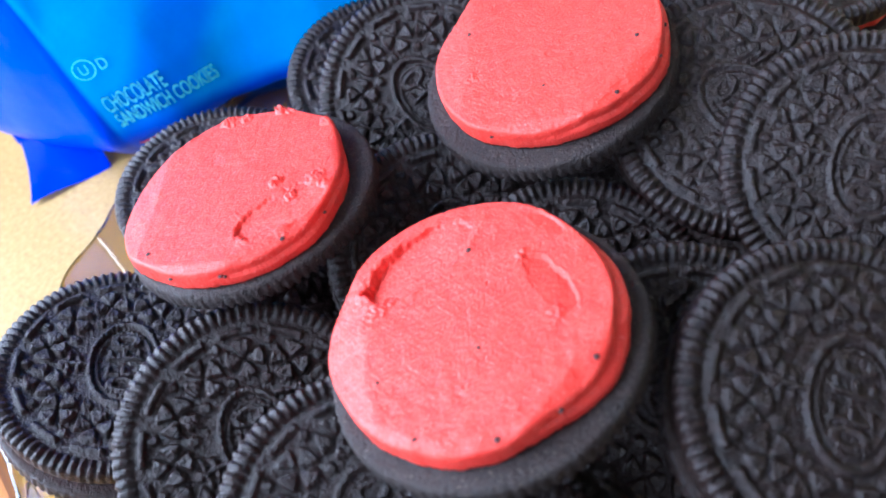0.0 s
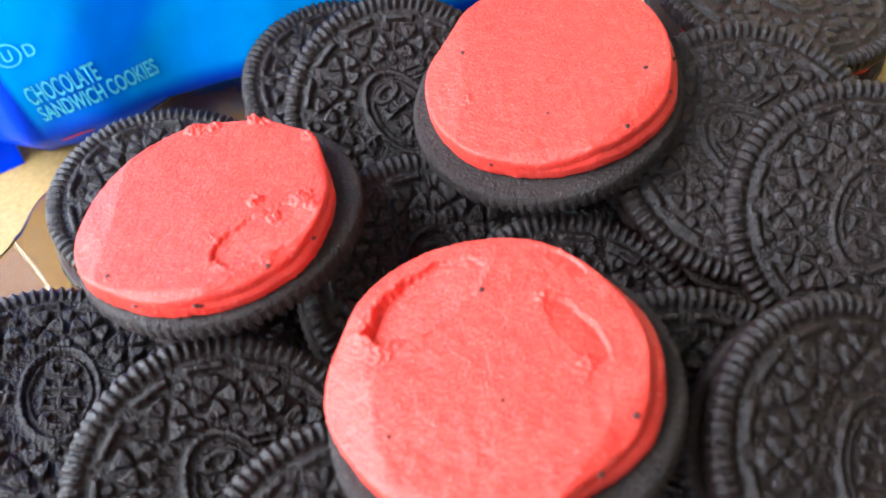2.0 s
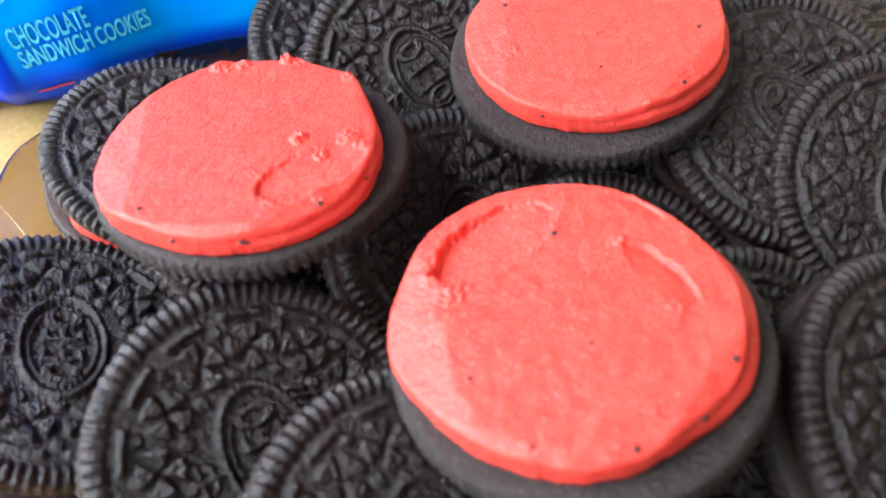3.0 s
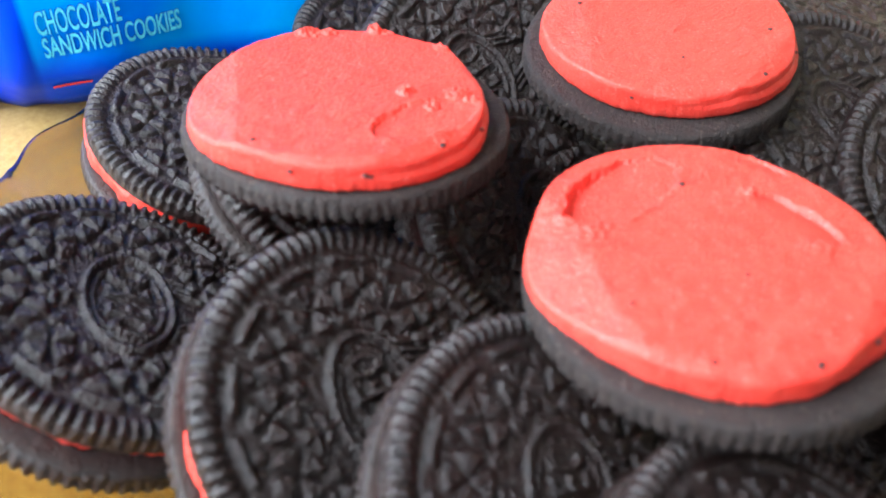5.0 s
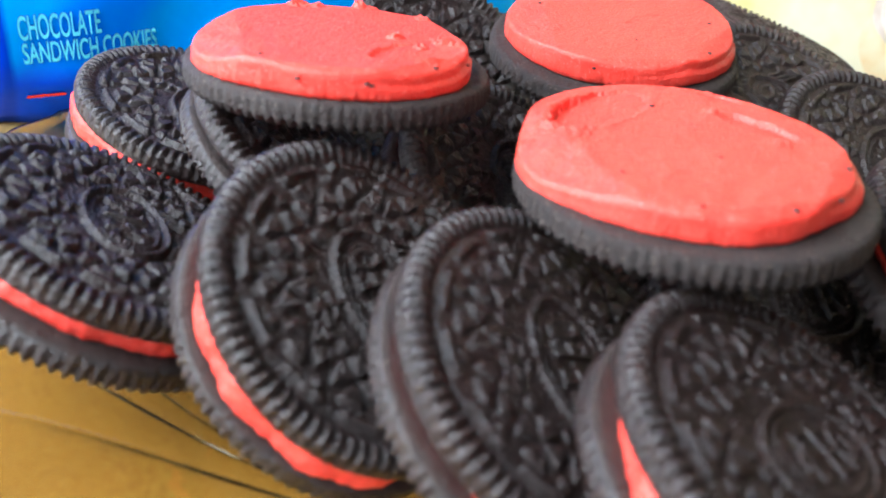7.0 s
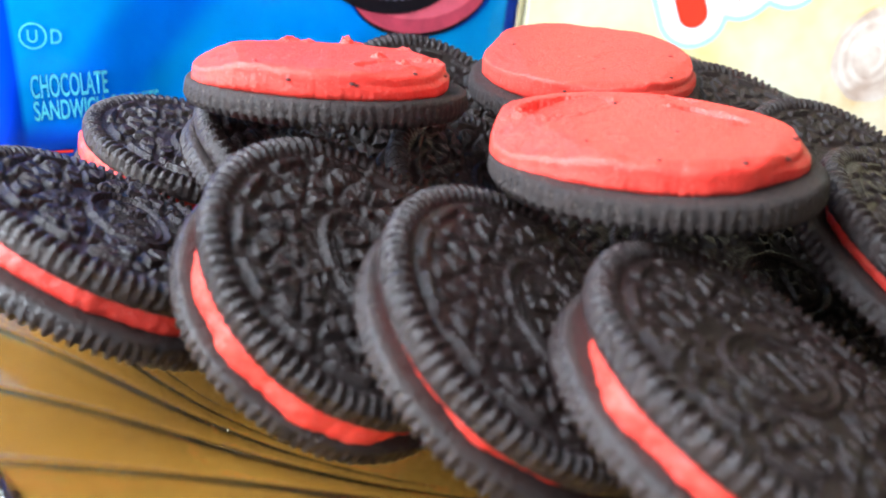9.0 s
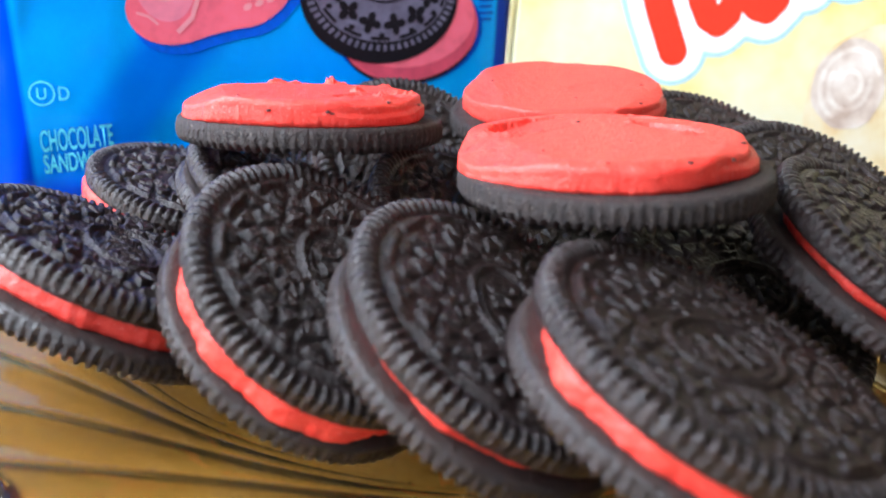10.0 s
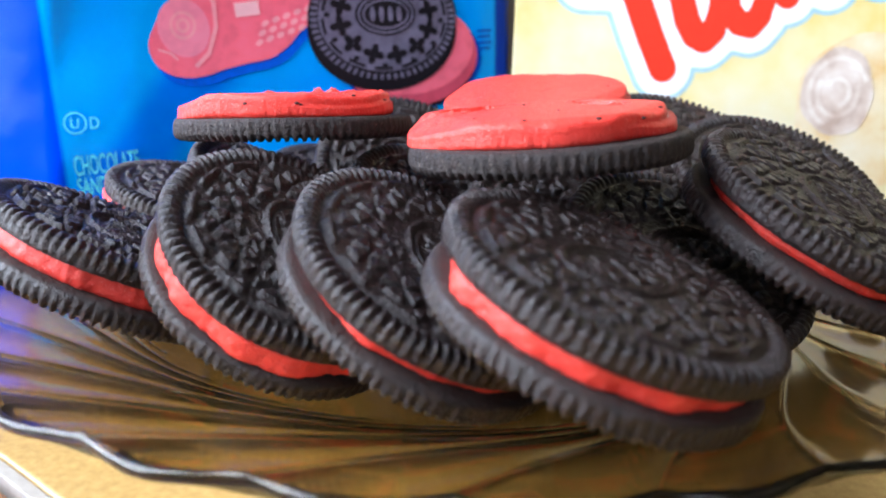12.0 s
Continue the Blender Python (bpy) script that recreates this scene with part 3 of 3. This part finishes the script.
def bag_front(s, z):
    """How far the bag's front stands forward (towards -y) at s along it and z up, in mm."""
    lift = 0.0 if z > 14 else 12.0 * ((14 - z) / 14) ** 1.25
    lift += 3.2 * math.exp(-((s - 30) / 17.0) ** 2) * max(0.0, min(1.0, (46 - z) / 20.0)) + 0.8 * math.exp(-((s + 1) / 9.0) ** 2)
    edge = 4.0 * max(0.0, (s - 112) / 12.5) ** 2
    return 1.2 * math.sin(s / 17.0 + z / 29.0) * min(1, max(0, (z - 4) / 30)) + 0.8 * math.sin(z / 11.0 - s / 40.0) - lift - edge + 0.7 * math.sin(s / 2.7 + z / 4.0) * math.exp(-z / 9.0) + 0.5 * math.sin(s / 5.3 - z / 7.0) * math.exp(-abs(s + 4) / 9.0)


def bag_mesh():
    n_front, n_side, n_back, levels = 66, 16, 40, 44
    verts, faces = [], []
    for j in range(levels):
        z = BAG_H * 1000 * j / (levels - 1)
        ring = []
        for i in range(n_front):
            s = 124.5 - 130.5 * i / (n_front - 1)
            ring.append((s, -bag_front(s, z)))
        flare = 1.0 - 0.55 * min(1, z / 110)
        for i in range(1, n_side):
            u = i / n_side
            s = -6 - 34 * u * (0.75 + 0.25 * flare)
            ring.append((s, -bag_front(-6, z) + 30 * u ** 1.1 + 2.5 * math.sin(7 * u + z / 16.0) * u * (1 - u)))
        thick = 34 * max(0.10, (1 - (z / (BAG_H * 1000)) ** 3))
        for i in range(n_back):
            u = i / (n_back - 1)
            s = -40 + 164.5 * u
            ring.append((s, 8 + 24 * (1 - u) ** 2 + thick * math.sin(math.pi * min(1, 0.1 + 0.9 * u)) * 0.7 * (1 - u ** 6)))
        verts += [(x / 1000, y / 1000, z / 1000) for x, y in ring]
    m = n_front + n_side - 1 + n_back
    for j in range(levels - 1):
        for i in range(m):
            k = (i + 1) % m
            faces.append((j * m + i, j * m + k, (j + 1) * m + k, (j + 1) * m + i))
    faces.append(tuple(range(m))[::-1])
    faces.append(tuple(range((levels - 1) * m, levels * m)))
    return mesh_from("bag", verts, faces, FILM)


bag = thing("cookie_bag", BAG, "blue plastic cookie bag standing on the table behind the plate", "bag")
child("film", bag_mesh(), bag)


def outline(me_name, polygon, material, lift, place=bag_front, thick=0.05):
    """A printed patch: a polygon (s, z in mm) cut into a fine fan and laid on the front."""
    cx, cz = sum(p[0] for p in polygon) / len(polygon), sum(p[1] for p in polygon) / len(polygon)
    rings, n = 6, len(polygon)
    verts, faces = [], []
    for k in range(rings + 1):
        u = k / rings
        for px, pz in polygon:
            s, z = cx + (px - cx) * u, cz + (pz - cz) * u
            verts.append((s / 1000, -(place(s, z) + lift) / 1000, z / 1000))
    for k in range(rings):
        for i in range(n):
            j = (i + 1) % n
            faces.append((k * n + i, k * n + j, (k + 1) * n + j, (k + 1) * n + i))
    return mesh_from(me_name, verts, faces, material)


def oval(cx, cz, a, b, turn=0.0, n=64, start=0.0, end=360.0):
    t = radians(turn)
    pts = []
    for i in range(n):
        p = radians(start + (end - start) * i / (n if end - start == 360 else n - 1))
        u, v = a * math.cos(p), b * math.sin(p)
        pts.append((cx + u * math.cos(t) - v * math.sin(t), cz + u * math.sin(t) + v * math.cos(t)))
    return pts


def stroke(points, width):
    """The two edges of a stroke of that width along a line of points."""
    left, right = [], []
    for i, (x, z) in enumerate(points):
        a, b = points[max(i - 1, 0)], points[min(i + 1, len(points) - 1)]
        dx, dz = b[0] - a[0], b[1] - a[1]
        d = math.hypot(dx, dz) or 1
        left.append((x - dz / d * width / 2, z + dx / d * width / 2))
        right.append((x + dz / d * width / 2, z - dx / d * width / 2))
    return left, right


def ribbon(name, points, width, material, lift, place=bag_front):
    fine = []
    for a, b in zip(points, points[1:]):
        n = max(2, int(math.hypot(b[0] - a[0], b[1] - a[1]) / 1.0))
        fine += [(a[0] + (b[0] - a[0]) * i / n, a[1] + (b[1] - a[1]) * i / n) for i in range(n)]
    fine.append(points[-1])
    left, right = stroke(fine, width)
    verts = [(s / 1000, -(place(s, z) + lift) / 1000, z / 1000) for pair in zip(left, right) for s, z in pair]
    faces = [(2 * i, 2 * i + 1, 2 * i + 3, 2 * i + 2) for i in range(len(fine) - 1)]
    return mesh_from(name, verts, faces, material)


def lettering(text, size, s, z, squeeze, turn, material, lift, place=bag_front, bold=0.0):
    """Words in the built-in font as a mesh laid on the front; s, z: the left end of the base line in mm."""
    cu = bpy.data.curves.new("words", "FONT")
    cu.body, cu.size, cu.offset = text, size, bold
    ob = new("words", cu)
    bpy.context.view_layer.update()
    me = bpy.data.meshes.new_from_object(ob.evaluated_get(bpy.context.evaluated_depsgraph_get()))
    bpy.data.objects.remove(ob)
    t = radians(turn)
    for v in me.vertices:
        x, y = v.co.x * squeeze, v.co.y
        ss, zz = s + x * math.cos(t) - y * math.sin(t), z + x * math.sin(t) + y * math.cos(t)
        v.co = (ss / 1000, -(place(ss, zz) + lift) / 1000, zz / 1000)
    me.materials.clear()
    me.materials.append(material)
    return me


TZ = -TABLE_Z * 1000
for body, size, s0, z0, squeeze in (("CHOCOLATE", 7.0, -1.6, 16.9, 0.37), ("SANDWICH COOKIES", 6.0, -1.0, 12.0, 0.452)):
    child("lettering", lettering(body, size, s0, z0 + TZ, squeeze, 5.0, INK_NAVY, 0.25, bold=0.20), bag)
    child("lettering", lettering(body, size, s0, z0 + TZ, squeeze, 5.0, INK_CYAN, 0.40, bold=0.11), bag, None, "cyan printed lettering")
ring = oval(-0.9, 29.9 + TZ, 2.5, 2.5) + [oval(-0.9, 29.9 + TZ, 2.5, 2.5)[0]]
child("printed_ring", ribbon("ring", ring, 0.42, INK_CYAN, 0.4), bag)
child("lettering", lettering("U", 3.6, -2.1, 28.6 + TZ, 0.9, 2.0, INK_CYAN, 0.4, bold=0.05), bag)
child("lettering", lettering("D", 4.2, 2.3, 28.5 + TZ, 0.8, 2.0, INK_CYAN, 0.4, bold=0.05), bag)

# printed sweet in the shape of a fish
fish = [(17.3, 49.5), (18.2, 45.5), (21.0, 42.6), (25.5, 41.2), (31.0, 41.6), (37.0, 43.6), (43.0, 45.2), (49.0, 46.6), (54.0, 50.0), (58.0, 54.5), (64.0, 57.5), (70.0, 66.0), (66.0, 80.0), (58.0, 74.0), (48.0, 71.0), (38.0, 70.0), (29.0, 66.0), (23.0, 60.5), (19.2, 54.5)]
fish = [(s, z + TZ) for s, z in fish]
soft = []
for i in range(len(fish)):
    a, b, c, e = fish[i - 1], fish[i], fish[(i + 1) % len(fish)], fish[(i + 2) % len(fish)]
    for k in range(5):
        t = k / 5
        soft.append(tuple(0.5 * (2 * b[m] + (c[m] - a[m]) * t + (2 * a[m] - 5 * b[m] + 4 * c[m] - e[m]) * t * t + (3 * b[m] - a[m] - 3 * c[m] + e[m]) * t ** 3) for m in (0, 1)))
child("printed_shadow", outline("shadow", [(s + 1.5, z - 2.2) for s, z in soft], INK_DEEP, 0.2), bag)
child("printed_sweet", outline("sweet", soft, INK_PINK, 0.45), bag, None, "pink fish-shaped sweet printed on the bag")
child("printed_head", outline("head", oval(26.2, 53.6 + TZ, 6.6, 7.4, 20), INK_ROSY, 0.52), bag)
for r in (1.4, 3.0):
    child("printed_ring", ribbon("ring", oval(26.0, 54.2 + TZ, r, r * 1.05) + [oval(26.0, 54.2 + TZ, r, r * 1.05)[0]], 0.7, INK_PINK_LIGHT, 0.6), bag)
child("printed_line", ribbon("line", [(31.5, 66 + TZ), (34, 60 + TZ), (34.5, 54 + TZ), (32.5, 47.5 + TZ), (29, 44 + TZ)], 1.1, INK_PINK_LIGHT, 0.6), bag)
child("printed_line", ribbon("line", [(19.6, 48 + TZ), (22.5, 47.2 + TZ), (24.5, 45.6 + TZ)], 0.6, INK_PINK_LIGHT, 0.6), bag)
child("printed_bar", ribbon("bar", [(39.5, 58.6 + TZ), (46.0, 59.6 + TZ)], 3.6, INK_BLUSH, 0.6), bag, None, "pale bar printed on the sweet")
for i in range(5):
    for k in range(3):
        child("printed_scale", outline("scale", oval(46 + 2.9 * i + 0.8 * k, 50.6 + 2.5 * k + 1.1 * i + TZ, 1.2, 0.75, 35, 14), INK_PINK_LIGHT, 0.6), bag)

# printed cookie with its cream half behind it
cx, cz = 81.2, 58.5 + TZ
child("printed_shadow", outline("shadow", oval(91, 46.5 + TZ, 21.5, 13.5, 8), INK_NAVY, 0.25), bag)
child("printed_wafer", outline("wafer_edge", oval(90.6, 46.2 + TZ, 20.2, 13.2, 10), INK_BLACK, 0.40), bag)
child("printed_cream", outline("cream_side", oval(90.4, 47.2 + TZ, 20.4, 13.2, 10), INK_ROSE, 0.55), bag, None, "printed rose cream")
child("printed_cream", outline("cream_top", oval(90.2, 49.8 + TZ, 19.2, 12.2, 10), INK_PINK, 0.65), bag)
child("printed_wafer", outline("wafer_side", oval(cx, cz - 3.0, 22.2, 17.2, 4), INK_BLACK, 0.85), bag, None, "printed black wafer")
child("printed_wafer", outline("wafer_top", oval(cx, cz, 22.2, 17.4, 4), INK_BLACK, 0.95), bag)
for k in range(64):
    a0 = math.radians(k * 360 / 64)
    t = math.radians(4)
    pts = []
    for q in (0.885, 0.975):
        u, v = 22.2 * q * math.cos(a0), 17.4 * q * math.sin(a0)
        pts.append((cx + u * math.cos(t) - v * math.sin(t), cz + u * math.sin(t) + v * math.cos(t)))
    child("printed_notch", ribbon("notch", pts, 0.95, INK_GREY, 1.1), bag)
child("printed_face", outline("face", oval(cx, cz + 0.3, 19.3, 15.0, 4), INK_GREY, 1.02), bag, None, "lilac grey stamped face, printed")
for k in range(12):
    a0 = k * 30 + 15
    u, v = 13.4 * math.cos(radians(a0)), 10.3 * math.sin(radians(a0))
    for p in range(4):
        du, dv = 1.75 * math.cos(radians(a0 + 90 * p)), 1.4 * math.sin(radians(a0 + 90 * p))
        child("printed_petal", outline("petal", oval(cx + u + du, cz + v + dv, 1.5, 1.05, a0 + 90 * p, 12), INK_BLACK, 1.15), bag)
    u, v = 16.9 * math.cos(radians(a0 + 15)), 13.0 * math.sin(radians(a0 + 15))
    child("printed_dot", outline("dot", oval(cx + u, cz + v, 0.9, 0.7, 0, 12), INK_BLACK, 1.15), bag)
child("printed_oval", outline("medallion", oval(cx, cz + 1, 9.0, 5.8, 4), INK_BLACK, 1.2), bag)
for a, b in ((8.0, 5.0), (6.6, 3.8)):
    child("printed_ring", ribbon("ring", oval(cx, cz + 1, a, b, 4) + [oval(cx, cz + 1, a, b, 4)[0]], 0.6, INK_GREY, 1.35), bag)
for bx in (-3.9, -1.3, 1.3, 3.9):
    child("printed_bar", outline("bar", oval(cx + bx, cz + 1 + 0.05 * bx, 0.8, 2.1, 4, 16), INK_GREY, 1.35), bag)
dash = oval(cx, cz + 0.2, 18.2, 14.1, 4, 84)
for k in range(0, 84, 6):
    child("printed_dash", ribbon("dash", dash[k:k + 5], 0.9, INK_BLACK, 1.15), bag)
for k in range(4):
    child("printed_line", ribbon("line", [(110.8, 56.0 - 1.7 * k + TZ), (116.0 - 0.6 * (k % 2), 56.4 - 1.7 * k + TZ)], 0.7, INK_NAVY, 0.4), bag)
child("printed_strip", ribbon("strip", [(-0.5, 9.8), (7.0, 10.4)], 0.8, INK_RED, 0.4), bag, None, "red printed strip along the foot")

# folded foot of the bag's end seal
def flap_mesh():
    bm = bmesh.new()
    grid = []
    for i in range(9):
        row = []
        for j in range(7):
            u, v = i / 8, j / 6
            x = -0.013 - 0.020 * u - 0.002 * v * u
            y = 0.016 + 0.008 * u - (0.004 + 0.012 * u) * v
            z = 0.0008 + 0.014 * (1 - v) ** 2 * (1 - 0.3 * u) + 0.0008 * math.sin(5 * u + 4 * v)
            row.append(bm.verts.new((x, y, z)))
        grid.append(row)
    for i in range(8):
        for j in range(6):
            bm.faces.new((grid[i][j], grid[i + 1][j], grid[i + 1][j + 1], grid[i][j + 1]))
    bmesh.ops.solidify(bm, geom=bm.faces[:], thickness=0.0004)
    bmesh.ops.recalc_face_normals(bm, faces=bm.faces[:])
    me = bpy.data.meshes.new("flap")
    bm.to_mesh(me)
    bm.free()
    me.polygons.foreach_set("use_smooth", [True] * len(me.polygons))
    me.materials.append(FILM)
    return me


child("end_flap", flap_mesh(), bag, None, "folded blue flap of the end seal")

# ---- yellow carton beside the bag ----
def box_front(s, z):
    return 0.0


CARTON_Z = 0.0066
carton = thing("snack_carton", pose(0.0453, 0.1121, CARTON_Z, 0, 0, -16.5), "pale yellow snack carton with red print, on the plate rim", "carton")
child("card", box_mesh("card", (0, 0, 0), (0.21, 0.055, 0.14), CARD, 0.0008), carton)


CZ = -CARTON_Z * 1000
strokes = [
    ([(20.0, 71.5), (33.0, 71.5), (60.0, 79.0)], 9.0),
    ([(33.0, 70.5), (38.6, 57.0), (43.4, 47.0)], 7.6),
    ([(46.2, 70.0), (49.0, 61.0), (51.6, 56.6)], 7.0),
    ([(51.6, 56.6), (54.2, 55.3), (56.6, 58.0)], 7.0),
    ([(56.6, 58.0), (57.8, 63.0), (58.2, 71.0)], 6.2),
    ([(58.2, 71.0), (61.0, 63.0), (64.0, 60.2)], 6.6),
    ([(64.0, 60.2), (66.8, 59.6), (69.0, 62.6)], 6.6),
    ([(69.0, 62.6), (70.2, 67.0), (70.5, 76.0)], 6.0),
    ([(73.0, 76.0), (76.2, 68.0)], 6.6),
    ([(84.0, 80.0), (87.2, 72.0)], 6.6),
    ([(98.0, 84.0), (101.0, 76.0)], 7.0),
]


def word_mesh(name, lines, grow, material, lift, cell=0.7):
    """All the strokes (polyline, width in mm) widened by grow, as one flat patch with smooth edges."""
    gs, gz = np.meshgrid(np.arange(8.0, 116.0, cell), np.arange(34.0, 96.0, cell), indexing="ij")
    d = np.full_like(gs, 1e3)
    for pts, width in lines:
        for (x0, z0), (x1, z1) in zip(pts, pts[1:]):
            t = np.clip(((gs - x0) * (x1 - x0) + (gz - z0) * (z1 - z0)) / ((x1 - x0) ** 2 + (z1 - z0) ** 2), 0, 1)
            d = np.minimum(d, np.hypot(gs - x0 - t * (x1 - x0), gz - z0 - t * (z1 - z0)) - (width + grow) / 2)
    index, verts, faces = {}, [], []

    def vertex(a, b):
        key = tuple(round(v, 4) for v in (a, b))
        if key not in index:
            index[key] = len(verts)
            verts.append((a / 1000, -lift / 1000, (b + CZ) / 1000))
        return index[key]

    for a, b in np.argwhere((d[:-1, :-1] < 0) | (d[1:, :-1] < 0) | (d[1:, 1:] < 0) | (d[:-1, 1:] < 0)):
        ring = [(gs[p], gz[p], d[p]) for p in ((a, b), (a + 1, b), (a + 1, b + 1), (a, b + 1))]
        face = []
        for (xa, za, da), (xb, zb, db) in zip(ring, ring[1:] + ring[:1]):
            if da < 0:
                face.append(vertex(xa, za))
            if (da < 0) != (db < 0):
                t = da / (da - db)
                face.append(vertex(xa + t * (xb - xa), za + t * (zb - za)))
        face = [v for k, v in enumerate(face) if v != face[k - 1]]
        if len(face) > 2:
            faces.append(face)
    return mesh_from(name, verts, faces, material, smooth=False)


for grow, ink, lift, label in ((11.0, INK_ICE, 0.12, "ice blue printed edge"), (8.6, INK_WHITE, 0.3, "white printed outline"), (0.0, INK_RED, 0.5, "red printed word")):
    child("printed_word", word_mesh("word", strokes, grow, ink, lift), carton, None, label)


def blob(cx, cz, a, b, seed):
    """An uneven round outline."""
    pts = oval(cx, cz, a, b, 0, 48)
    return [(cx + (s - cx) * (1 + 0.035 * math.sin(3 * i * 0.1309 + seed) + 0.02 * math.sin(7 * i * 0.1309 + 2 * seed)), cz + (z - cz) * (1 + 0.035 * math.sin(3 * i * 0.1309 + seed) + 0.02 * math.sin(7 * i * 0.1309 + 2 * seed))) for i, (s, z) in enumerate(pts)]


child("printed_cake", outline("cake", blob(104.0, 37.0 + CZ, 23.0, 22.0, 1), INK_CAKE, 0.12, box_front), carton, None, "beige cake printed on the carton")
child("printed_filling", outline("filling", blob(93.0, 42.0 + CZ, 10.0, 12.5, 4), INK_CAKE_LIGHT, 0.28, box_front), carton, None, "pale filling printed on the carton")
for r, start in ((8.0, 20), (5.6, 150), (3.2, 280)):
    child("printed_swirl", ribbon("swirl", oval(93.0, 42.0 + CZ, r, r * 1.2, 0, 30, start, start + 230), 1.3, INK_SWIRL, 0.42, box_front), carton)


# ---- the kitchen round the table ----
def slab(name, lo, hi, material, label):
    return tagged(new(name, box_mesh(name, lo, hi, material)), label, name.split("_")[0], kind="structure")


X0, X1, Y0, Y1, Z0, Z1 = -0.42, 2.2, SOUTH_Y, 1.4, -0.9, 1.7
slab("floor", (X0, Y0, Z0 - 0.1), (X1, Y1, Z0), FLOOR, "brown wooden floor")
slab("ceiling", (X0, Y0, Z1), (X1, Y1, Z1 + 0.1), PAINT, "white painted ceiling")
# north and east walls are unseen and made dark to lower the bounce
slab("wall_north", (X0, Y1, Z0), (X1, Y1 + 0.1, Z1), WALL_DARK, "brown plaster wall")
sx0, sx1, sz0, sz1 = SOUTH_X - SOUTH_W / 2, SOUTH_X + SOUTH_W / 2, SOUTH_Z - SOUTH_H / 2, SOUTH_Z + SOUTH_H / 2
for tag, x0, x1, z0, z1 in (("a", X0, sx0, Z0, Z1), ("b", sx1, X1, Z0, Z1), ("c", sx0, sx1, Z0, sz0), ("d", sx0, sx1, sz1, Z1)):
    slab("wall_south_" + tag, (x0, Y0 - 0.1, z0), (x1, Y0, z1), WALL, "warm white plaster wall round a window")
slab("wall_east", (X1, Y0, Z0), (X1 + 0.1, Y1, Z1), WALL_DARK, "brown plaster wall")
wy0, wy1, wz0, wz1 = WIN_Y - WIN_W / 2, WIN_Y + WIN_W / 2, WIN_Z - WIN_H / 2, WIN_Z + WIN_H / 2
slab("wall_west_a", (X0 - 0.1, Y0, Z0), (X0, wy0, Z1), WALL, "warm white plaster wall beside the window")
slab("wall_west_b", (X0 - 0.1, wy1, Z0), (X0, Y1, Z1), WALL, "warm white plaster wall beside the window")
slab("wall_west_c", (X0 - 0.1, wy0, Z0), (X0, wy1, wz0), WALL, "warm white plaster wall under the window")
slab("wall_west_d", (X0 - 0.1, wy0, wz1), (X0, wy1, Z1), WALL, "warm white plaster wall above the window")
